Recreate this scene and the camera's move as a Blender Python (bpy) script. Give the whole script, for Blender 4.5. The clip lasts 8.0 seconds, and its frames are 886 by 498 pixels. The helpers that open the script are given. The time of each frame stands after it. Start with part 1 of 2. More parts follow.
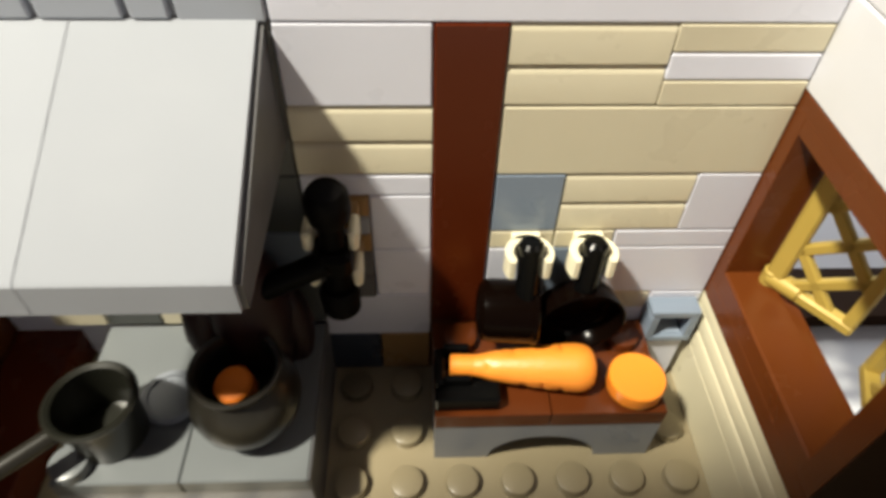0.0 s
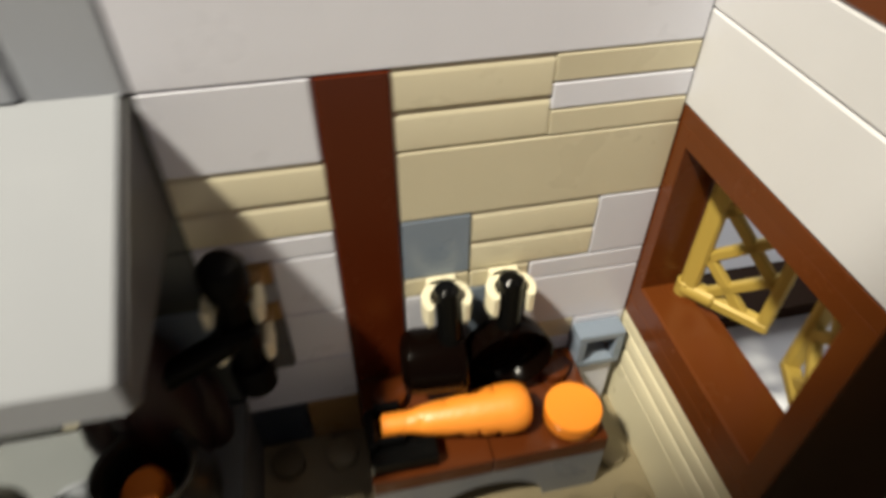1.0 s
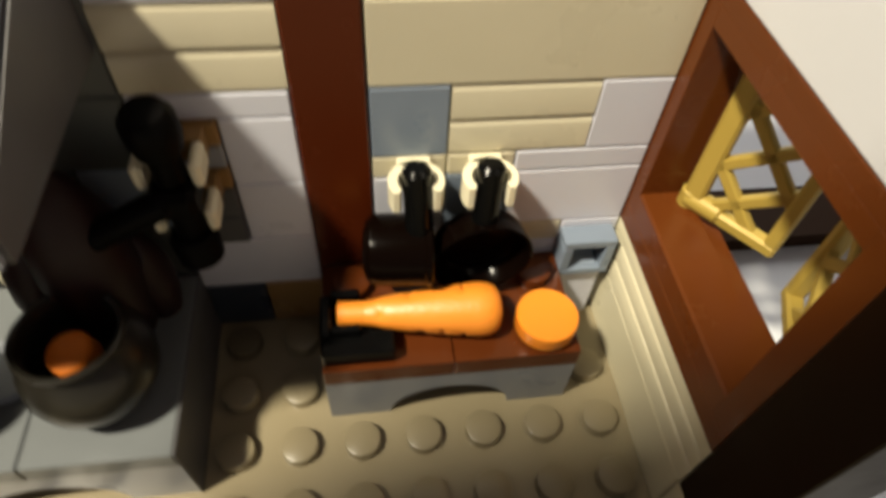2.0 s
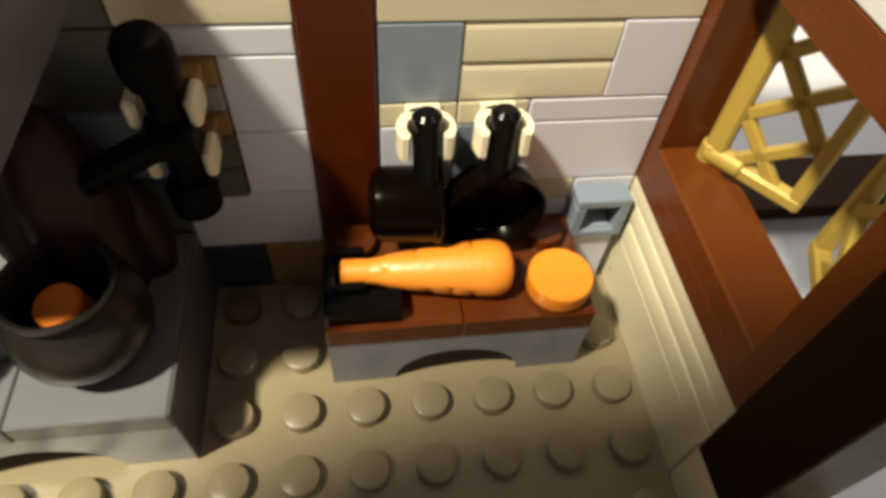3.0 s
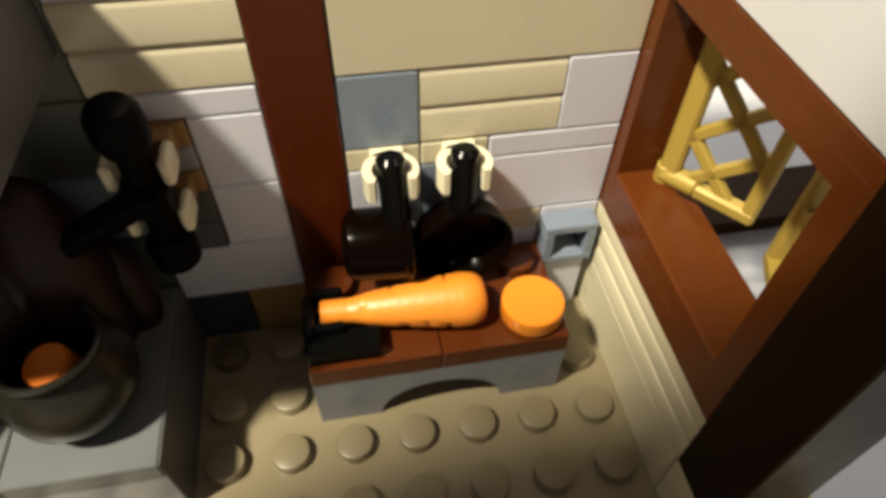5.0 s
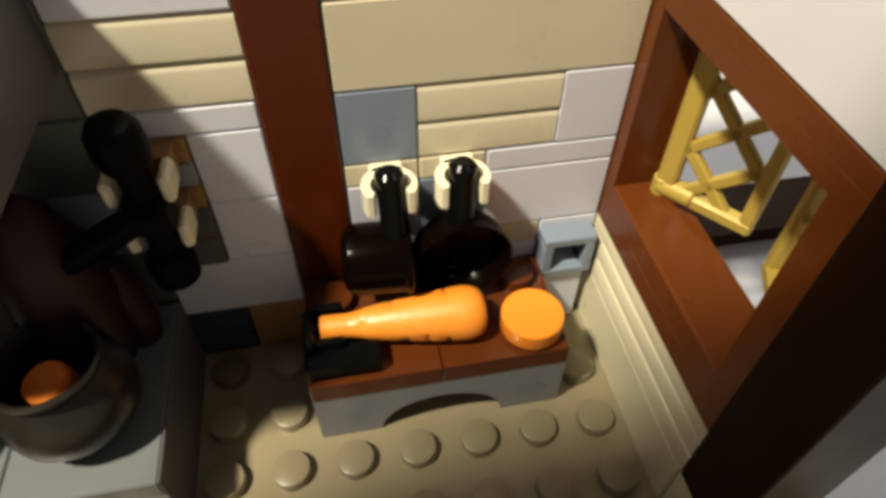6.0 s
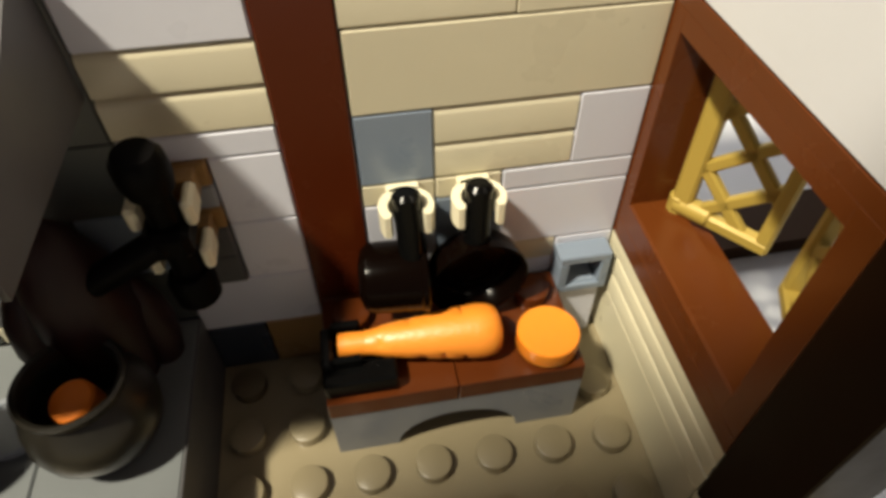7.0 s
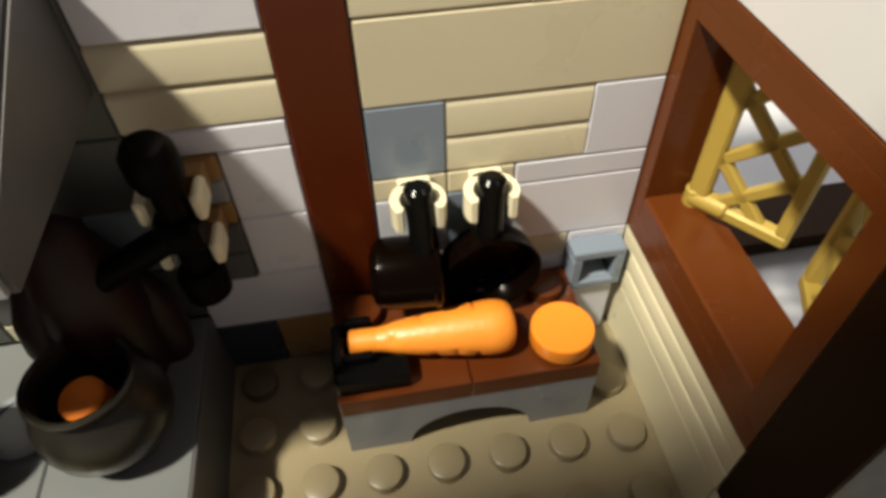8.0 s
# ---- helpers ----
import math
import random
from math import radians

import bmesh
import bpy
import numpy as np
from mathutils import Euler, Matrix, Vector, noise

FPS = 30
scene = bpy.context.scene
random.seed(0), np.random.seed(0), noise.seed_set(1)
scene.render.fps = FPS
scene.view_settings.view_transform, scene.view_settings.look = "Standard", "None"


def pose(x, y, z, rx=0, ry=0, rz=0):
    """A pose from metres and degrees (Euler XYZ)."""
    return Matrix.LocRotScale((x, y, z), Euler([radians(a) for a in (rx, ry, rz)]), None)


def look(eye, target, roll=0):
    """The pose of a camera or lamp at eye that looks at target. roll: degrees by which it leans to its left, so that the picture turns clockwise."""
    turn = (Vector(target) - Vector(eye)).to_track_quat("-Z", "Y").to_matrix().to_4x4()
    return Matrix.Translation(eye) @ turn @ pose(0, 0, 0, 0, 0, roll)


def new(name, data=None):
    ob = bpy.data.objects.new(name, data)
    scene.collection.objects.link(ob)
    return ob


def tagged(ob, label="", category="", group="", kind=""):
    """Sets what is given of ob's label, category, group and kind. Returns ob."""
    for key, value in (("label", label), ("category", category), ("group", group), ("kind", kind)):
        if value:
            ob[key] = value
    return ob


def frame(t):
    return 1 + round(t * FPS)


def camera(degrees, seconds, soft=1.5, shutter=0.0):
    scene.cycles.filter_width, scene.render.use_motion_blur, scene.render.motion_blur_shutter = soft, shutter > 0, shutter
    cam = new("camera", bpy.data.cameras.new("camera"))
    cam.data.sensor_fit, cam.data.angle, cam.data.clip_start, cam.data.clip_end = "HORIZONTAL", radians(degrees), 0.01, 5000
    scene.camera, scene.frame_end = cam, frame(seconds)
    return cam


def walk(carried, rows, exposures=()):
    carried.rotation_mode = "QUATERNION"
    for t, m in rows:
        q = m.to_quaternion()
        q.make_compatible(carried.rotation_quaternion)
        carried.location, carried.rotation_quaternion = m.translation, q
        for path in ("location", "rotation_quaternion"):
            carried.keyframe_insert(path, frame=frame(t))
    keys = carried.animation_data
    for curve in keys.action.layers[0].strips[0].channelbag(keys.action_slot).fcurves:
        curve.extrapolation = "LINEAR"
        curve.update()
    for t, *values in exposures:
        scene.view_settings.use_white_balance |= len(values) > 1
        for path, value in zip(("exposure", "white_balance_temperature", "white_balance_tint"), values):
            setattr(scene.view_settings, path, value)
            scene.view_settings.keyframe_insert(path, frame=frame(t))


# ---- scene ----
MM = 0.001  # the toy is drawn in millimetres: a stud pitch is 8, a brick 9.6 high, a plate 3.2
LENS = 70.16
cam = camera(LENS, 8.0, soft=3.6, shutter=0.9)
# seconds, x, y, z in mm, then the three turns in degrees
ROWS = [
    (0.00, -1.83, -57.51, 90.43, 43.04, -1.16, -1.91),
    (0.20, -3.21, -55.78, 89.14, 43.27, -2.54, -3.62),
    (0.50, -2.73, -58.91, 91.20, 46.29, -3.88, -7.62),
    (0.70, -1.87, -59.19, 90.52, 46.87, -2.89, -9.14),
    (1.00, 0.71, -55.23, 89.18, 47.04, -0.07, -11.97),
    (1.20, 5.38, -50.04, 85.92, 44.67, 1.23, -12.11),
    (1.50, 3.50, -50.80, 82.21, 45.36, 0.44, -11.99),
    (1.70, 5.35, -49.27, 83.45, 42.37, 0.05, -11.27),
    (2.00, 6.86, -51.62, 81.58, 38.01, -2.77, -6.88),
    (2.20, 5.56, -52.06, 78.68, 38.44, -3.97, -6.76),
    (3.30, 4.97, -53.57, 74.34, 37.43, -2.99, -7.63),
    (3.50, 4.67, -53.86, 72.88, 37.49, -2.73, -8.32),
    (4.00, 6.58, -53.34, 76.23, 37.84, -2.11, -8.40),
    (4.50, 8.01, -54.79, 77.68, 39.80, -1.08, -9.89),
    (5.00, 8.04, -55.00, 78.45, 40.65, -0.83, -10.18),
    (5.20, 7.94, -55.49, 78.36, 41.85, -0.99, -10.25),
    (6.30, 7.95, -55.35, 78.46, 42.13, -0.04, -10.75),
    (6.50, 8.12, -55.36, 79.33, 42.11, 0.32, -10.65),
    (7.00, 7.95, -54.12, 80.44, 42.12, 0.47, -9.82),
    (7.50, 7.63, -53.99, 79.42, 42.59, 0.93, -9.74),
    (8.00, 7.34, -54.10, 78.98, 42.48, 1.15, -9.60),
]
EXPOSURES = [(0.0, 0.23, 6600, 10), (0.5, 0.08, 6700, 10), (1.0, -0.14, 6800, 10), (1.5, -0.08, 6900, 10), (2.2, 0.0, 7200, 10), (3.5, 0.12, 7350, 10), (5.0, 0.03, 7200, 10), (6.5, -0.02, 7100, 10), (8.0, -0.02, 6900, 10)]
walk(cam, [(t, pose(x * MM, y * MM, z * MM, rx, ry, rz)) for t, x, y, z, rx, ry, rz in ROWS], EXPOSURES)

# ---- light ----
world = bpy.data.worlds.new("room_light")
scene.world = world
world.use_nodes = True
background = world.node_tree.nodes["Background"]
background.inputs["Color"].default_value = (0.95, 0.90, 0.95, 1)
background.inputs["Strength"].default_value = 0.14
LAMP_AT = Vector((-318, -165, 625)) * MM
lamp_data = bpy.data.lights.new("desk_lamp_light", "AREA")
lamp_data.shape, lamp_data.size, lamp_data.energy, lamp_data.color = "DISK", 0.05, 9.4, (1.0, 0.955, 0.81)
lamp = new("desk_lamp_light", lamp_data)
lamp.matrix_world = look(LAMP_AT, Vector((0, -14, 15)) * MM)
# added cool lamp behind the toy house, brightens the table outside the window
table_fill_data = bpy.data.lights.new("room_window_light", "AREA")
table_fill_data.shape, table_fill_data.size, table_fill_data.size_y, table_fill_data.energy, table_fill_data.color = "RECTANGLE", 0.4, 0.3, 3.0, (0.93, 0.96, 1.0)
table_fill = new("room_window_light", table_fill_data)
table_fill.matrix_world = look((0.20, 0.58, 0.38), (0.10, 0.02, 0.0))


# ---- materials ----
def plastic(name, rgb, rough=0.28, metal=0.0, vary=0.06, bump=0.05, clear=0.0, shine=0.5):
    """Moulded plastic with faint mottling, handling scuffs in the gloss and a fine orange-peel relief."""
    m = bpy.data.materials.new(name)
    m.use_nodes = True
    n, l = m.node_tree.nodes, m.node_tree.links
    p = n["Principled BSDF"]
    p.inputs["Metallic"].default_value = metal
    p.inputs["Coat Weight"].default_value = clear
    p.inputs["Specular IOR Level"].default_value = shine
    co = n.new("ShaderNodeTexCoord")
    big = n.new("ShaderNodeTexNoise")
    big.inputs["Scale"].default_value, big.inputs["Detail"].default_value = 130, 4
    fine = n.new("ShaderNodeTexNoise")
    fine.inputs["Scale"].default_value, fine.inputs["Detail"].default_value = 1400, 3
    info = n.new("ShaderNodeObjectInfo")
    for t in (big, fine):
        l.new(co.outputs["Object"], t.inputs["Vector"])
    tone = n.new("ShaderNodeMath")
    tone.operation = "ADD"
    l.new(big.outputs["Fac"], tone.inputs[0])
    l.new(info.outputs["Random"], tone.inputs[1])
    ramp = n.new("ShaderNodeMapRange")
    ramp.inputs["From Min"].default_value, ramp.inputs["From Max"].default_value = 0.3, 1.7
    ramp.inputs["To Min"].default_value, ramp.inputs["To Max"].default_value = 1 - vary, 1 + vary
    l.new(tone.outputs[0], ramp.inputs["Value"])
    mix = n.new("ShaderNodeVectorMath")
    mix.operation = "SCALE"
    mix.inputs[0].default_value = rgb
    l.new(ramp.outputs[0], mix.inputs["Scale"])
    l.new(mix.outputs[0], p.inputs["Base Color"])
    scuff = n.new("ShaderNodeMapRange")
    scuff.inputs["From Min"].default_value, scuff.inputs["From Max"].default_value = 0.2, 0.8
    scuff.inputs["To Min"].default_value, scuff.inputs["To Max"].default_value = rough * 0.85, rough * 1.25
    l.new(big.outputs["Fac"], scuff.inputs["Value"])
    l.new(scuff.outputs[0], p.inputs["Roughness"])
    bm_node = n.new("ShaderNodeBump")
    bm_node.inputs["Strength"].default_value, bm_node.inputs["Distance"].default_value = bump, 0.0002
    l.new(fine.outputs["Fac"], bm_node.inputs["Height"])
    l.new(bm_node.outputs[0], p.inputs["Normal"])
    return m


LIGHT_GREY = plastic("light_grey_plastic", (0.68, 0.69, 0.77))
HOOD_GREY = plastic("pale_grey_plastic", (0.30, 0.315, 0.345), rough=0.7, shine=0.3)
HEARTH_GREY = plastic("blue_grey_tile_plastic", (0.152, 0.164, 0.168), rough=0.3)
CHIMNEY_GREY = plastic("cool_grey_plastic", (0.33, 0.35, 0.39), rough=0.5, shine=0.3)
MID_GREY = plastic("mid_grey_plastic", (0.30, 0.31, 0.33))
OLIVE_GREY = plastic("sooty_grey_plastic", (0.075, 0.08, 0.075), rough=0.5)
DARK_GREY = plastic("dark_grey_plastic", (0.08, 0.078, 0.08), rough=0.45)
BASE_GREY = plastic("blue_grey_plastic", (0.21, 0.225, 0.25))
SAND_BLUE = plastic("sand_blue_plastic", (0.20, 0.245, 0.31))
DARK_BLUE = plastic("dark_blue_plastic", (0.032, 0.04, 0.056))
TAN = plastic("tan_plastic", (0.61, 0.555, 0.405))
DARK_TAN = plastic("dark_tan_plastic", (0.30, 0.17, 0.06))
FLOOR_TAN = plastic("grey_tan_plastic", (0.262, 0.217, 0.134), rough=0.32)
BASE_TAN = plastic("pale_tan_plastic", (0.62, 0.565, 0.40), rough=0.3)
WHITE = plastic("white_plastic", (0.58, 0.58, 0.60), rough=0.4, vary=0.05)
SHADED_POST_BROWN = plastic("dark_brown_plastic", (0.013, 0.0055, 0.002), rough=0.4, shine=0.08)
SHADED_BROWN = plastic("deep_red_brown_plastic", (0.072, 0.0118, 0.0025), rough=0.25, shine=0.2)
BROWN = plastic("reddish_brown_plastic", (0.112, 0.029, 0.006), rough=0.24, shine=0.22)
COUNTER_BROWN = plastic("counter_brown_plastic", (0.092, 0.022, 0.005), rough=0.2, shine=0.4)
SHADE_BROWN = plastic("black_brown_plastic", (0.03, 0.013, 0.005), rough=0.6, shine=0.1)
ORANGE = plastic("orange_plastic", (0.90, 0.275, 0.025), rough=0.32, vary=0.03)
CARROT_ORANGE = plastic("matt_orange_plastic", (0.90, 0.285, 0.03), rough=0.4, vary=0.05, bump=0.3, shine=0.75)
FOOD = plastic("red_orange_plastic", (0.92, 0.24, 0.025), rough=0.3)
GOLD = plastic("pearl_gold_plastic", (0.42, 0.295, 0.06), rough=0.5, metal=0.12)
BLACK = plastic("black_plastic", (0.003, 0.003, 0.003), rough=0.17, shine=0.11)
MATT_BLACK = plastic("worn_black_plastic", (0.003, 0.0026, 0.0025), rough=0.4, shine=0.05)
PAN_BLACK = plastic("brown_black_plastic", (0.0028, 0.0013, 0.0008), rough=0.17, shine=0.05)
CREAM = plastic("cream_plastic", (0.80, 0.74, 0.54), rough=0.3)
GREEN_BLACK = plastic("green_black_plastic", (0.014, 0.014, 0.010), rough=0.3, metal=0.1)
IRON = plastic("pearl_dark_grey_plastic", (0.019, 0.017, 0.013), rough=0.32, metal=0.18)
EMBER = plastic("dark_red_clear_plastic", (0.045, 0.004, 0.0025), rough=0.5, shine=0.08)
EMBER.node_tree.nodes["Principled BSDF"].inputs["Transmission Weight"].default_value = 0.75
TABLE_WHITE = plastic("white_tabletop", (0.60, 0.605, 0.62), rough=0.5)


# ---- building blocks ----
def part(name, bm, material, parent=None, label=""):
    """Links a bmesh drawn in millimetres as one mesh object under a thing or a part."""
    bmesh.ops.recalc_face_normals(bm, faces=bm.faces[:])
    bmesh.ops.scale(bm, vec=(MM, MM, MM), verts=bm.verts[:])
    me = bpy.data.meshes.new(name)
    bm.to_mesh(me)
    bm.free()
    me.materials.append(material)
    me.polygons.foreach_set("use_smooth", [True] * len(me.polygons))
    me.set_sharp_from_angle(angle=radians(32))
    ob = new(name, me)
    ob.parent = parent
    if label:
        ob["label"] = label
    return ob


def again(ob, x, y, z, rz=0):
    """One more piece on the same mesh, moved by millimetres."""
    twin = new(ob.name.split(".")[0], ob.data)
    twin.parent = ob.parent
    twin.matrix_basis = pose(x * MM, y * MM, z * MM, 0, 0, rz)
    return twin


def empty(name, label, category, group="", kind=""):
    ob = new(name)
    ob.empty_display_size = 0.004
    return tagged(ob, label, category, group, kind)


def block(bm, x0, x1, y0, y1, z0, z1, c=0.18):
    """A box with its edges taken off by c."""
    lo, hi = (x0, y0, z0), (x1, y1, z1)
    v = {}
    for i in (0, 1):
        for j in (0, 1):
            for k in (0, 1):
                corner = [(lo, hi)[b][a] for a, b in enumerate((i, j, k))]
                inward = [(1, -1)[b] * c for b in (i, j, k)]
                for a in range(3):
                    p = [corner[q] + (inward[q] if q != a else 0) for q in range(3)]
                    v[i, j, k, a] = bm.verts.new(p)
    for a in range(3):
        b, d = [q for q in range(3) if q != a]
        for s in (0, 1):
            key = lambda u, w: tuple({a: s, b: u, d: w}[q] for q in range(3))
            bm.faces.new([v[(*key(u, w), a)] for u, w in ((0, 0), (1, 0), (1, 1), (0, 1))])
        for u in (0, 1):
            for w in (0, 1):
                key = lambda s: tuple({a: s, b: u, d: w}[q] for q in range(3))
                bm.faces.new([v[(*key(0), b)], v[(*key(1), b)], v[(*key(1), d)], v[(*key(0), d)]])
    for i in (0, 1):
        for j in (0, 1):
            for k in (0, 1):
                bm.faces.new([v[i, j, k, a] for a in range(3)])
    return bm


def box(*size, c=0.18):
    return block(bmesh.new(), *size, c=c)


def bars(bm, section, a, b, axis):
    """A straight bar of the given closed section between a and b along the axis."""
    rings = []
    for s in (a, b):
        rings.append([bm.verts.new({"x": (s, p, q), "y": (p, s, q), "z": (p, q, s)}[axis]) for p, q in section])
    n = len(section)
    for i in range(n):
        bm.faces.new([rings[0][i], rings[0][(i + 1) % n], rings[1][(i + 1) % n], rings[1][i]])
    bm.faces.new(rings[0])
    bm.faces.new(rings[1][::-1])
    return bm


def turned(bm, profile, m=Matrix(), n=24):
    """A body turned about z: profile of (radius, height) from below to above; closed where the radius is 0."""
    rings = []
    for r, h in profile:
        if r < 1e-6:
            rings.append([bm.verts.new(m @ Vector((0, 0, h)))])
        else:
            rings.append([bm.verts.new(m @ Vector((r * math.cos(2 * math.pi * i / n), r * math.sin(2 * math.pi * i / n), h))) for i in range(n)])
    for lower, upper in zip(rings, rings[1:]):
        for i in range(n):
            j = (i + 1) % n
            if len(lower) == 1:
                bm.faces.new([lower[0], upper[j], upper[i]])
            elif len(upper) == 1:
                bm.faces.new([lower[i], lower[j], upper[0]])
            else:
                bm.faces.new([lower[i], lower[j], upper[j], upper[i]])
    return bm


def mm(x, y, z, rx=0, ry=0, rz=0):
    return Matrix.LocRotScale((x, y, z), Euler([radians(a) for a in (rx, ry, rz)]), None)


def rod(bm, a, b, r, n=16, c=0.3):
    """A round rod from a to b with its rims taken off."""
    a, b = Vector(a), Vector(b)
    d = b - a
    m = Matrix.Translation(a) @ d.to_track_quat("Z", "Y").to_matrix().to_4x4()
    return turned(bm, [(0, 0), (r - c, 0), (r, c), (r, d.length - c), (r - c, d.length), (0, d.length)], m, n)


STUD = [(2.4, 0), (2.4, 1.45), (2.33, 1.62), (2.18, 1.7), (0, 1.7)]


def logs_section(y, z0, courses=2, tall=9.6, back=7.8, bulge=0.62):
    """A wall brick with rounded courses on its face (the face looks towards -y)."""
    h = tall / courses
    s = [(y + back, z0 + 0.05), (y + back, z0 + tall - 0.05)]
    for k in range(courses - 1, -1, -1):
        b = z0 + k * h
        s += [(y + bulge, b + h - 0.04), (y + 0.34, b + h - 0.2), (y + 0.1, b + h - 0.5), (y, b + h - 0.95), (y, b + 0.4), (y + 0.14, b + 0.18), (y + bulge, b + 0.05)]
    return s


# ---- the floor and the back wall ----
floor = empty("floor", "grey-tan studded toy plate floor", "floor", kind="structure")
part("plate", box(-104, 48, -120, 8, -3.2, 0, c=0.1), FLOOR_TAN, floor)

wall = empty("wall_north", "back wall of tan and grey toy bricks", "wall", kind="structure")
G = 0.06  # half a joint


def brick(x0, x1, z0, z1, material, parent=wall, y0=0.0, y1=7.9, name="brick"):
    return part(name, box(x0 + G, x1 - G, y0, y1, z0 + G / 2, z1 - G / 2, c=0.22), material, parent)


def log_brick(x0, x1, z0, material, parent=wall):
    return part("log_brick", bars(bmesh.new(), logs_section(0, z0), x0 + G, x1 - G, "x"), material, parent)


part("wall_core", box(-66, 40, 4.0, 12, 0, 96, c=0.1), LIGHT_GREY, wall)
# between the column and the window wall
for x0, x1, z0, z1, material in (
        (7.4, 32, 0, 9.6, LIGHT_GREY), (32, 40, 0, 9.6, LIGHT_GREY),
        (7.4, 24, 9.6, 19.2, LIGHT_GREY), (24, 32, 9.6, 15.4, LIGHT_GREY), (24, 32, 15.4, 19.2, TAN), (32, 40, 9.6, 19.2, LIGHT_GREY),
        (7.4, 16, 19.2, 28.8, LIGHT_GREY), (16, 24, 19.2, 28.8, SAND_BLUE), (24, 40, 19.2, 28.8, LIGHT_GREY),
        (7.4, 16, 28.8, 32, TAN), (16, 24, 28.8, 32, TAN), (24, 40, 28.8, 32, LIGHT_GREY),
        (7.4, 16, 32, 41.6, SAND_BLUE), (32, 40, 32, 41.6, LIGHT_GREY),
        (7.4, 40, 41.6, 51.2, TAN),
        (24, 40, 51.2, 54.4, TAN), (24, 40, 54.4, 57.6, LIGHT_GREY), (24, 40, 57.6, 60.8, TAN),
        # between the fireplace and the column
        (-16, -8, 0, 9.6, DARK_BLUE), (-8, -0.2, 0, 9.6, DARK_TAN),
        (-16, -0.2, 9.6, 19.2, LIGHT_GREY), (-8, -0.2, 19.2, 28.8, LIGHT_GREY), (-8, -0.2, 28.8, 38.4, LIGHT_GREY),
        (-16, -0.2, 38.4, 41.6, LIGHT_GREY), (-16, -0.2, 51.2, 60.8, LIGHT_GREY)):
    brick(x0, x1, z0, z1, material)
log_brick(16, 32, 32, TAN)
log_brick(7.4, 24, 51.2, TAN)
log_brick(-16, -0.2, 41.6, TAN)
brick(-16, 40, 60.8, 96, LIGHT_GREY, name="wall_panel")
# the wall column
brick(-0.2, 7.4, 0, 12.8, BROWN)
# same brown as the frame, darkened because this front gets less light
brick(-0.2, 7.4, 12.8, 60.8, SHADED_BROWN, y0=-0.15, name="column_brick")
# the plates that carry the crane's clips
for z0, z1, material in ((19.2, 24, DARK_GREY), (24, 28.8, DARK_GREY), (28.8, 32, DARK_TAN), (32, 35.2, MID_GREY), (35.2, 38.4, DARK_TAN)):
    brick(-16, -8, z0, z1, material, y0=-0.5, name="wall_plate")

# ---- the window wall ----
east = empty("wall_east", "side wall of white, brown and tan toy bricks", "wall", kind="structure")
part("brick", box(40, 48, -31.6, 12, 0, 9.55, c=0.2), BASE_TAN, east)
part("brick", box(40.05, 48, -62.3, -31.75, 0, 9.5, c=0.2), BASE_TAN, east)
grooved = bars(bmesh.new(), [(48, 9.6), (40, 9.6), (40, 12.5), (40.15, 12.75), (40.65, 13.0), (40.65, 13.25), (40.05, 13.4), (40.05, 15.8), (40.2, 16.05), (40.7, 16.3), (40.7, 16.55), (40.1, 16.7), (40.1, 18.95), (40.2, 19.15), (48, 19.15)], -31.9, 12, "y")
part("grooved_brick", grooved, BASE_TAN, east)
part("plate", box(40, 48, -32, 12, 19.2, 22.35, c=0.05), BROWN, east)
part("plate", box(40, 48, -32, 12, 51.2, 53.15, c=0.05), BROWN, east)
# the post's near-black brown includes the shadow that lies on it
part("post", box(39.9, 48.2, -40, -32.05, 9.6, 53.15, c=0.2), SHADED_POST_BROWN, east)
part("brick", box(40, 48, -56, 12, 53.2, 63.95, c=0.25), WHITE, east)
part("brick", box(40.04, 48, -40, 12, 64.0, 70.35, c=0.25), WHITE, east)
part("brick", box(40.04, 48, -88, -40.1, 64.0, 70.35, c=0.25), WHITE, east)
# upper part is made up: raised to 100 to block light from outside
part("beam", box(40, 50, -88, 12, 70.4, 100, c=0.2), BROWN, east)

# ---- the window with its two open lattice casements ----
window = empty("window_1", "brown toy window frame with two open golden lattice casements", "window", kind="structure")
Z0, Z1, OZ0, OZ1, OY0, OY1 = 22.4, 51.2, 25.9, 49.0, -29.0, -2.2
part("jamb", box(40, 48, OY1, 12, Z0, Z1, c=0.05), BROWN, window)
part("jamb", box(40, 48, -32, OY0, Z0, Z1, c=0.05), BROWN, window)
part("lintel", box(40.02, 47.98, OY0, OY1, OZ1, Z1, c=0.05), BROWN, window)
part("sill", bars(bmesh.new(), [(40.02, Z0), (40.02, OZ0 - 0.25), (40.3, OZ0), (46.0, OZ0), (46.3, OZ0 - 1.1), (48.6, OZ0 - 1.3), (48.6, Z0)], OY0, OY1, "y"), BROWN, window)


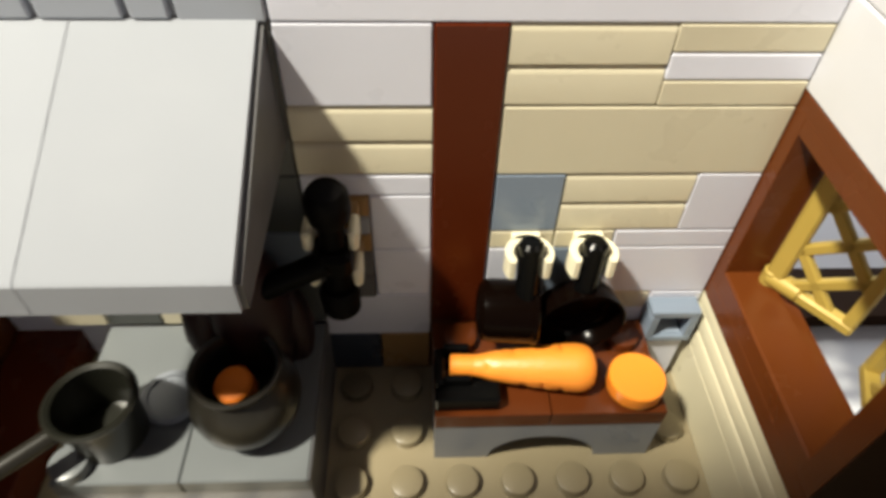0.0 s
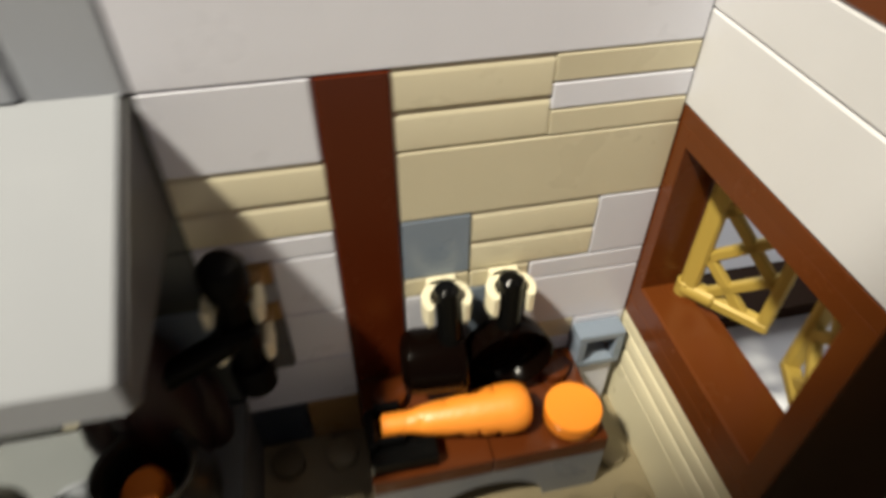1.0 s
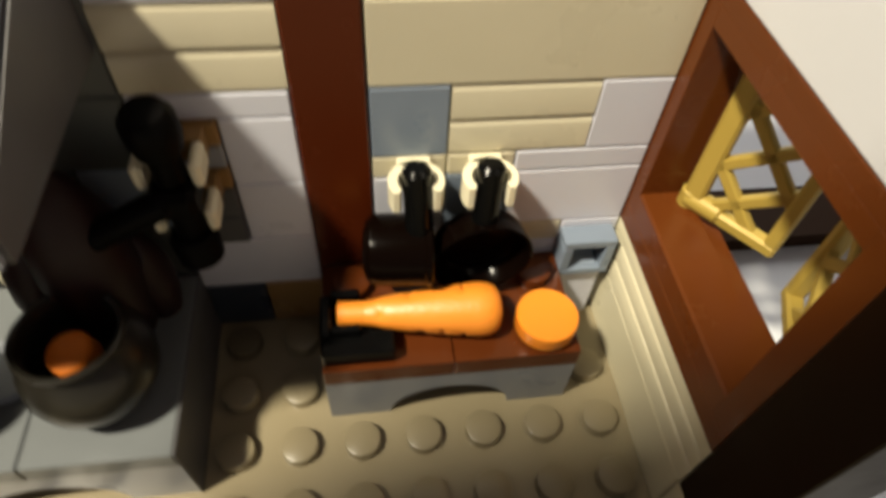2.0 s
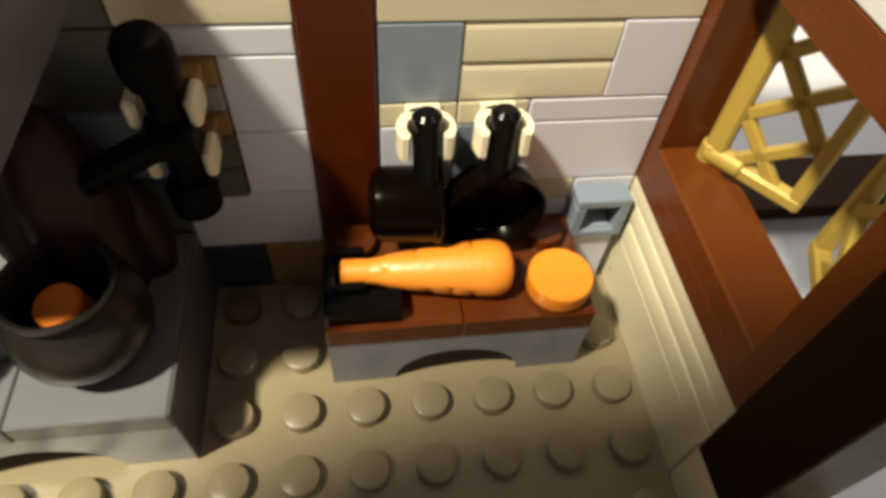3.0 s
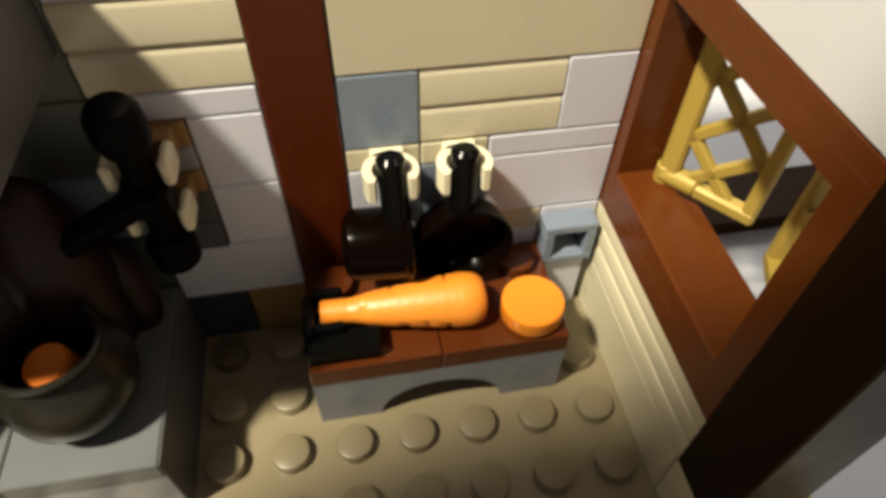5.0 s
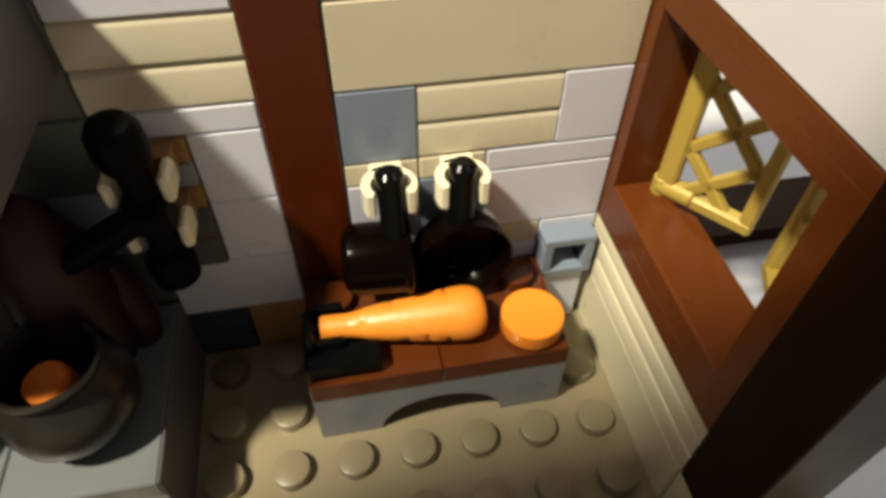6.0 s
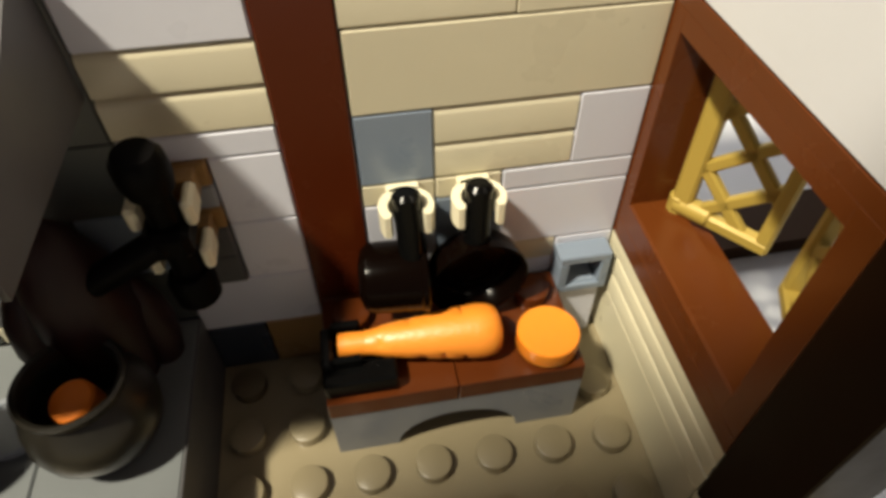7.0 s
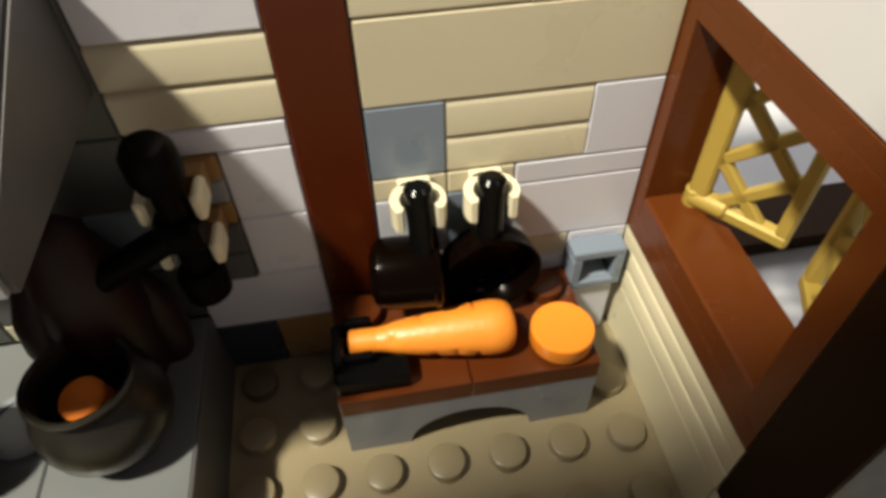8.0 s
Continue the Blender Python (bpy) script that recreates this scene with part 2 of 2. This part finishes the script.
def casement(m):
    """A lattice casement, 11.4 wide along local x from its hinge, upright."""
    frame_part = bmesh.new()
    W, H, F = 11.4, 22.0, 1.6
    block(frame_part, 0, W, -0.95, 0.95, 0, F + 0.2, c=0.35)
    block(frame_part, 0, W, -0.95, 0.95, H - F, H, c=0.35)
    block(frame_part, -0.8, F, -0.95, 0.95, F - 0.2, H - F + 0.2, c=0.35)
    block(frame_part, W - 1.7, W, -0.95, 0.95, F - 0.2, H - F + 0.2, c=0.35)
    bmesh.ops.transform(frame_part, matrix=m, verts=frame_part.verts[:])
    ob = part("casement", frame_part, GOLD, window, "golden lattice casement standing open")
    for (xa, za), (xb, zb) in (((2.1, 1.0), (10.6, 9.5)), ((0.8, 6.8), (10.6, 16.6)), ((0.8, 14.2), (7.6, 21)), ((0.8, 8.2), (8.0, 1)), ((0.8, 16.7), (10.6, 6.9)), ((5.0, 21), (10.6, 15.4))):
        run = math.hypot(xb - xa, zb - za)
        bar = box(0, run, -0.6, 0.6, -0.72, 0.72, c=0.22)
        bmesh.ops.transform(bar, matrix=m @ mm(xa, 0, za) @ mm(0, 0, 0, 0, -math.degrees(math.atan2(zb - za, xb - xa)), 0), verts=bar.verts[:])
        part("lattice_bar", bar, GOLD, ob)
    knuckle = bmesh.new()
    rod(knuckle, m @ Vector((-0.6, 0, 1.1)), m @ Vector((4.2, 0, 1.1)), 1.35, n=16, c=0.35)
    part("hinge_knuckle", knuckle, GOLD, ob)
    for za, zb in ((-0.3, 2.4), (H - 2.4, H + 0.6)):
        pin = bmesh.new()
        rod(pin, m @ Vector((-0.1, 0, za)), m @ Vector((-0.1, 0, zb)), 1.2, n=14)
        part("hinge_pin", pin, GOLD, ob)
    return ob


casement(mm(45.4, -3.9, 25.9, 0, 0, -52))
casement(mm(47.2, -28.4, 25.9, 0, 0, 66))

# unseen board behind the viewer, added; outline fitted to shade floor and window post
south = empty("wall_south", "unseen brown board on two posts, added to cast shade", "wall", kind="structure")
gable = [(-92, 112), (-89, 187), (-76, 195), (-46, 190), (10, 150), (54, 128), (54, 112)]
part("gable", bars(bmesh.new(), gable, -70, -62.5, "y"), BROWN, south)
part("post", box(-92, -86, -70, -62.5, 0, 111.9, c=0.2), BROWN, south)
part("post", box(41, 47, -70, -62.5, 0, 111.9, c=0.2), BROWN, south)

# ---- the fireplace: hearth, back, hood, chimney ----
fireplace = empty("fireplace", "grey toy brick fireplace with a sloping pale hood", "fireplace")
HX = -17.0
for x0 in (-48, -32):
    part("hearth_tile", box(x0 + G, x0 + 16 - G, -24.3, -0.1, 9.65, 12.8, c=0.2), HEARTH_GREY, fireplace)
part("hearth_base", box(-48, -16.1, -16, -0.1, 0, 9.55, c=0.2), MID_GREY, fireplace)
# thin dark sheet: the shade on the hearth's right face, put in as colour
part("hearth_side", box(-16.08, -15.75, -24.3, -0.1, 0, 12.78, c=0.1), DARK_GREY, fireplace, "dark grey sheet carrying the shade of the hearth's side")
front = [(-48, 0.05), (-48, 9.55), (-16.1, 9.55), (-16.1, 0.05), (-24, 0.05)]
front += [(-32 + 8 * math.cos(math.pi * k / 14), 0.05 + 6.2 * math.sin(math.pi * k / 14)) for k in range(1, 14)]
front += [(-40, 0.05)]
part("arch_base", bars(bmesh.new(), front, -24.15, -16.1, "y"), MID_GREY, fireplace, "pale grey arched brick")
# the back of the fireplace
for x0, x1, z0, z1, material in ((-32, -16, 12.8, 22.4, OLIVE_GREY), (-40, -32, 12.8, 16, TAN), (-48, -40, 12.8, 22.4, OLIVE_GREY), (-56, -48, 12.8, 22.4, TAN), (-40, -32, 16, 22.4, DARK_GREY),
                                 (-24, -16, 22.4, 32, SAND_BLUE), (-40, -24, 22.4, 32, OLIVE_GREY), (-56, -40, 22.4, 32, OLIVE_GREY),
                                 (-32, -16, 32, 41.6, OLIVE_GREY), (-56, -32, 32, 41.6, SAND_BLUE), (-56, -16, 41.6, 61, OLIVE_GREY)):
    brick(x0, x1, z0, z1, material, parent=fireplace, name="firebrick")
# the hood: sloping bricks side by side
SLOPE = [(-0.1, 47.0), (-24.2, 47.0), (-24.2, 50.6), (-23.9, 51.0), (-0.1, 61.2)]
for x0, x1 in ((-34.5, HX), (-50.5, -34.5)):
    part("hood_slope", bars(bmesh.new(), SLOPE, x0 + 0.08, x1 - 0.04, "x"), HOOD_GREY, fireplace)
# dark sheet laid over the pale hood's side to hold its shade
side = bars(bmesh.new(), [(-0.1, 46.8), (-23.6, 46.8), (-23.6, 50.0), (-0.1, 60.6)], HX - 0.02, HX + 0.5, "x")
part("hood_side", side, DARK_GREY, fireplace, "dark grey sheet carrying the shade of the hood's side")
# the chimney above it
brick(-24.5, -16.05, 60.8, 96, CHIMNEY_GREY, parent=fireplace, y0=-0.2, name="chimney_brick")
for i, x0 in enumerate((-29.0, -37.5, -46, -54.5)):
    for j in range(5):
        part("chimney_brick", box(x0 + 0.3, x0 + (4.0 if i == 0 else 8.2), -0.45, 7.9, 61.2 + j * 4.8, 65.7 + j * 4.8, c=0.25), CHIMNEY_GREY, fireplace)
part("chimney_core", box(-66, -24.6, 0.3, 7.9, 60.8, 96, c=0.1), MID_GREY, fireplace)

west = empty("wall_west", "dark brown toy side wall beside the fireplace", "wall", kind="structure")
# outer panel's height is chosen so that it blocks lamp light here
part("panel", box(-74, -66.6, -60, 7.9, 0, 44, c=0.2), BROWN, west)
# low panel: the shade beside the hearth is mixed into its brown
part("panel", box(-66, -56.1, -30, 7.9, 0, 6.4, c=0.2), SHADED_BROWN, west)

# ---- the kitchen counter ----
counter = empty("kitchen_counter", "toy counter with a brown top on a grey arched base", "counter")
arch = [(0.05, 0.05), (0.05, 9.55), (31.95, 9.55), (31.95, 0.05), (24.0, 0.05)]
arch += [(16 + 8 * math.cos(math.pi * k / 14), 0.05 + 6.2 * math.sin(math.pi * k / 14)) for k in range(1, 14)]
arch += [(8.0, 0.05)]
part("arch_base", bars(bmesh.new(), arch, -15.95, -8.05, "y"), BASE_GREY, counter, "grey arched brick")
part("back_base", box(0.05, 31.95, -7.95, -0.1, 0, 9.55), BASE_GREY, counter)
for x0 in (0, 16):
    part("countertop", box(x0 + G, x0 + 16 - G, -16.05, -0.2, 9.6, 12.8, c=0.1), COUNTER_BROWN, counter, "brown plate top")
for x in (4, 28):
    part("stud", turned(bmesh.new(), STUD, mm(x, -4, 12.8), 24), COUNTER_BROWN, counter)

# ---- on and over the counter ----
clip_base = empty("clip_plate", "black toy clip plate gripping a carrot", "clip")
bm = box(0.1, 8.9, -15.3, -12.2, 12.82, 15.7, c=0.3)
block(bm, 0.1, 8.9, -12.4, -8.0, 12.82, 14.0, c=0.25)
part("plate", bm, BLACK, clip_base)
for y in (-12.6, -7.6):
    part("jaw", box(1.4, 5.0, y - 0.5, y + 0.5, 13.9, 17.3, c=0.3), BLACK, clip_base)
part("end_stop", box(0.1, 1.5, -13.4, -7.6, 13.9, 17.0, c=0.35), BLACK, clip_base)

CARROT = [(0, 0), (1.55, 0), (1.75, 0.2), (1.72, 3.2), (1.8, 4.0), (1.98, 4.8), (2.1, 5.2), (2.22, 5.6), (2.45, 6.8), (2.68, 8.2), (2.8, 9.0), (2.88, 9.5), (3.02, 10.5), (3.1, 11.1), (3.32, 12.7), (3.38, 13.2), (3.44, 13.7),
          (3.62, 15.4), (3.67, 15.9), (3.72, 16.4), (3.82, 17.5), (3.84, 18.0), (3.8, 18.6), (3.64, 19.4), (3.3, 20.1), (2.7, 20.6), (1.8, 20.88), (0.9, 20.98), (0, 21.0)]
carrot = empty("carrot", "bright orange plastic carrot lying on the counter", "carrot")
lie = mm(2.2, -9.9, 15.9, 0, 90, 0) @ mm(0, 0, 0, 2.5, 0, 0)
part("stem", turned(bmesh.new(), [(0, 0), (1.36, 0), (1.54, 0.2), (1.51, 3.3), (0, 3.3)], lie, 32), CARROT_ORANGE, carrot)
bm = turned(bmesh.new(), [(0, 3.1)] + [(r * 0.88, 3.1 + (h - 3.1) * 0.95) for r, h in CARROT if h > 3.1], Matrix(), 40)
for h, turn in ((5.2, 3.75), (9.0, 2.7), (10.5, 5.2), (13.2, 5.05), (15.9, 5.2), (18.0, 5.6), (15.9, 2.5)):
    for v in bm.verts:  # short dents across the root
        a = math.atan2(v.co.y, v.co.x) % (2 * math.pi)
        off = abs((a - turn + math.pi) % (2 * math.pi) - math.pi)
        if off < 0.36 and abs(v.co.z - 3.1 - (h - 3.1) * 0.95) < 0.3:
            v.co.x, v.co.y = v.co.x * 0.9, v.co.y * 0.9
bmesh.ops.transform(bm, matrix=lie, verts=bm.verts[:])
part("root", bm, CARROT_ORANGE, carrot)

tile = part("round_tile", turned(bmesh.new(), [(0, 12.82), (3.2, 12.82), (3.25, 13.3), (3.8, 13.4), (3.88, 13.6), (3.88, 15.8), (3.73, 16.0), (0, 16.0)], mm(27.9, -12.2, 0), 36), ORANGE)
tagged(tile, "round flat orange plastic tile on the counter edge", "tile")


def wall_clip(x, y, z, turn=0):
    """An open C-shaped clip that holds a rod upright, on a stem from the wall."""
    ob = empty("wall_clip", "cream plastic clip on the wall holding a handle", "clip", group="wall clips")
    ring = []
    for k in range(21):
        a = radians(-90 + 55 + (360 - 110) * k / 20)
        ring.append((math.cos(a), math.sin(a)))
    tips = [(1.06 * 2.5 * math.cos(radians(g)), 1.06 * 2.5 * math.sin(radians(g))) for g in (-90 + 47, -90 - 47)]
    section = [(x + 3.12 * c, y + 3.12 * s) for c, s in ring] + [(x + tips[1][0], y + tips[1][1])]
    section += [(x + 2.05 * c, y + 2.05 * s) for c, s in ring[::-1]] + [(x + tips[0][0], y + tips[0][1])]
    part("clip_ring", bars(bmesh.new(), section, z, z + 3.1, "z"), CREAM, ob)
    part("stem", box(x - 1.9, x + 1.9, y + 2.2, -0.02, z + 0.1, z + 3.1), CREAM, ob)
    return ob


wall_clip(12.1, -3.9, 29.1)
wall_clip(20.3, -3.9, 29.1)

PAN = [(0, 0), (4.9, 0), (5.5, 0.2), (5.8, 0.8), (6.2, 3.6), (6.25, 4.0), (6.0, 4.1), (5.75, 3.9), (5.3, 1.5), (4.9, 1.05), (4.3, 0.9),
       (4.2, 1.05), (3.9, 1.05), (3.8, 0.9), (3.1, 0.9), (3.0, 1.05), (2.7, 1.05), (2.6, 0.9), (0, 0.9)]

# a frying pan that stands on its rim, its ringed inside to the room
fryer = empty("frying_pan", "dark round toy frying pan standing with its handle in a clip", "pan", group="hanging pans")
m = mm(20.0, -5.2, 20.7, 0, 0, 4) @ mm(0, 0, 0, 90, 0, 0) @ mm(0, 0, -2.2)
part("dish", turned(bmesh.new(), PAN, m, 40), PAN_BLACK, fryer, "round dish with a ringed inside")
handle = bmesh.new()
rod(handle, (20.0, -5.2, 25.3), (20.3, -3.9, 34.2), 1.6, n=24, c=0.5)
part("handle", handle, BLACK, fryer)

# a saucepan that hangs on its side, its rounded bottom towards the column
POT_SIDE = [(0, 0), (2.6, 0.1), (3.9, 0.45), (4.6, 1.1), (4.8, 2.0), (4.85, 7.4), (5.05, 7.6), (5.05, 8.2), (4.8, 8.4), (4.4, 8.1), (4.2, 1.8), (0, 1.3)]
hanging = empty("saucepan", "black toy saucepan hanging on its side, handle clipped up", "saucepan", group="hanging pans")
m = mm(5.7, -4.9, 21.9, 0, 0, -4) @ mm(0, 0, 0, 0, 90, 0)
part("body", turned(bmesh.new(), [(r * 0.91, h) for r, h in POT_SIDE], m, 36), PAN_BLACK, hanging)
handle = bmesh.new()
rod(handle, (12.4, -5.6, 24.2), (12.1, -3.9, 34.2), 1.6, n=24, c=0.5)
part("handle", handle, BLACK, hanging)

# the open-backed brick in the corner
socket = empty("socket_brick", "blue-grey toy brick with a square hole in its face", "brick")
SY = -3.2
for a in ((32.0, 39.2, 16.7, 18.1), (32.0, 39.2, 11.0, 12.3), (32.0, 33.4, 12.2, 16.8), (37.8, 39.2, 12.2, 16.8)):
    part("rim", box(a[0], a[1], SY, -0.05, a[2], a[3], c=0.2), SAND_BLUE, socket)
# black sheet in the recess paints the hole's darkness
part("hole_back", box(33.3, 37.9, -0.35, -0.04, 12.2, 16.8, c=0.05), BLACK, socket, "black sheet giving the hole its shade")
part("hole_lip", bars(bmesh.new(), [(SY + 0.6, 12.2), (SY + 0.6, 12.5), (-0.4, 13.4), (-0.4, 12.2)], 33.8, 37.4, "x"), SAND_BLUE, socket)

lower = part("corner_brick", box(32.2, 38.7, -2.5, -0.05, 0.05, 10.9, c=0.2), LIGHT_GREY)
tagged(lower, "pale grey toy brick under the socket brick", "brick")

# ---- on the hearth ----
CAULDRON = [(0, 0), (4.6, 0), (7.4, 1.3), (9.2, 3.8), (9.6, 6.0), (9.0, 8.4), (7.6, 10.2), (7.0, 10.9), (7.1, 11.4), (7.6, 11.9), (7.7, 12.5), (7.3, 12.8), (6.7, 12.5), (6.3, 11.4), (6.6, 10.2), (7.9, 8.0), (8.2, 5.6), (6.6, 2.2), (0, 1.2)]
cauldron = empty("cauldron", "round dark grey toy cauldron with orange food inside", "cauldron")
part("bowl", turned(bmesh.new(), [(0.73 * r, 0.95 * h) for r, h in CAULDRON], mm(-24.2, -15.3, 12.82), 40), IRON, cauldron)
part("food", turned(bmesh.new(), [(0, 0), (2.2, 0), (2.5, 0.4), (2.5, 2.6), (2.2, 3.0), (0, 3.1)], mm(-24.7, -15.3, 19.0, 10, -8, 0), 24), FOOD, cauldron, "round orange piece")

POT = [(0, 0), (3.9, 0), (4.3, 0.4), (4.9, 7.6), (5.5, 8.1), (5.6, 8.6), (5.2, 8.9), (4.6, 8.5), (3.9, 1.4), (0, 1.2)]
pot = empty("saucepan", "dark grey toy saucepan with a straight handle", "saucepan")
part("body", turned(bmesh.new(), POT, mm(-41.8, -17.5, 12.82), 32), GREEN_BLACK, pot)
handle = bmesh.new()
rod(handle, (-45.4, -21.1, 19.8), (-54, -29.1, 19.8), 1.15, n=14)
part("handle", handle, IRON, pot)
cup = part("round_plate", turned(bmesh.new(), [(0, 0), (3.9, 0), (4.0, 0.15), (4.0, 1.1), (3.85, 1.3), (3.1, 1.3), (2.95, 1.0), (0, 1.0)], mm(-35.6, -12.6, 12.82), 28), BASE_GREY)
tagged(cup, "low grey round toy plate beside the cauldron", "plate")
part("stud", turned(bmesh.new(), STUD, mm(-45.6, -22.0, 12.8), 24), HEARTH_GREY, fireplace)

# the swinging crane on the wall
crane = empty("fireplace_crane", "black toy swing arm clipped beside the fireplace", "crane")
bm = bmesh.new()
rod(bm, (-12.0, -5.8, 24), (-12.0, -5.8, 41), 1.6)
part("post", bm, MATT_BLACK, crane)
part("cap", turned(bmesh.new(), [(0, 0), (1.7, 0), (2.3, 0.6), (2.6, 2.2), (2.5, 4.2), (1.9, 5.2), (0, 5.5)], mm(-11.9, -6.0, 40.1, 6, 0, 0), 24), MATT_BLACK, crane)
part("foot", turned(bmesh.new(), [(0, 0), (1.9, 0.2), (2.5, 0.9), (2.6, 4.0), (2.1, 4.9), (0, 5.1)], mm(-12.0, -6.0, 23.7), 24), MATT_BLACK, crane)
part("knuckle", box(-14.4, -9.8, -8.6, -3.8, 32.6, 36.2, c=0.7), MATT_BLACK, crane)
bm = bmesh.new()
rod(bm, (-12.5, -7.4, 34.9), (-22.5, -8.2, 29.8), 1.6)
part("arm", bm, MATT_BLACK, crane)
for z in (28.8, 35.3):
    ob = empty("wall_clip", "cream plastic clip on the wall holding a rod", "clip", group="wall clips")
    for x in (-14.9, -9.5):
        part("jaw", box(x - 0.6, x + 0.6, -6.6, -2.7, z, z + 3.1, c=0.4), CREAM, ob)
    part("stem", box(-15.3, -9.1, -2.75, -0.52, z + 0.1, z + 3.0, c=0.2), DARK_TAN, ob, "brown plate behind the jaws")

# dark clear flames behind the pot
fire = empty("flame_piece", "dark red clear plastic flames standing on the hearth", "flame")
for x, y, r, h in ((-23.8, -6.4, 5.4, 26.5), (-19.4, -4.6, 2.9, 15.0), (-29.2, -6.0, 4.2, 17.5)):
    prof = [(0, 0), (r * 0.7, 0), (r * 0.9, h * 0.2), (r, h * 0.45), (r * 0.86, h * 0.68), (r * 0.5, h * 0.88), (0, h)]
    part("flame", turned(bmesh.new(), prof, mm(x, y, 12.82), 20), EMBER, fire)

# ---- outside the window ----
ground = part("ground", box(-130, 380, -220, 340, -9, -6, c=0.1), TABLE_WHITE)
tagged(ground, "plain white tabletop under the toy house", "table", kind="structure")
ledge = part("edging_strip", box(58.3, 60.9, -70, -22, -5.95, -3.0, c=0.3), GOLD)
tagged(ledge, "long thin golden toy strip on the white table", "strip")
# dark band beyond the window, set to fit the view; colour holds its shade
plank = part("dark_plate", box(50.5, 120, 11, 23.5, -5.95, -3.0, c=0.3), SHADE_BROWN)
tagged(plank, "dark band on the table, shade put into its colour", "plate")

# ---- the studs of the floor ----
first = part("stud", turned(bmesh.new(), STUD, Matrix(), 24), FLOOR_TAN, floor)
first.matrix_basis = pose(-12 * MM, -4 * MM, 0)
for j in range(8):
    for i in range(-7 if j > 2 else -2, 5):
        x, y = 4 + 8 * i, -4 - 8 * j
        if (j < 2 and 0 <= i < 4) or (i, j) == (4, 0):
            continue
        again(first, x, y, 0)

# ---- every thing's origin goes to the middle of its base ----
bpy.context.view_layer.update()
for thing in [ob for ob in scene.objects if ob.type == "EMPTY" and ob.parent is None]:
    corners = [child.matrix_world @ Vector(c) for child in thing.children for c in child.bound_box]
    low = [min(c[a] for c in corners) for a in range(3)]
    high = [max(c[a] for c in corners) for a in range(3)]
    base = Vector(((low[0] + high[0]) / 2, (low[1] + high[1]) / 2, low[2]))
    thing.location = base
    for child in thing.children:
        child.matrix_basis = Matrix.Translation(-base) @ child.matrix_basis
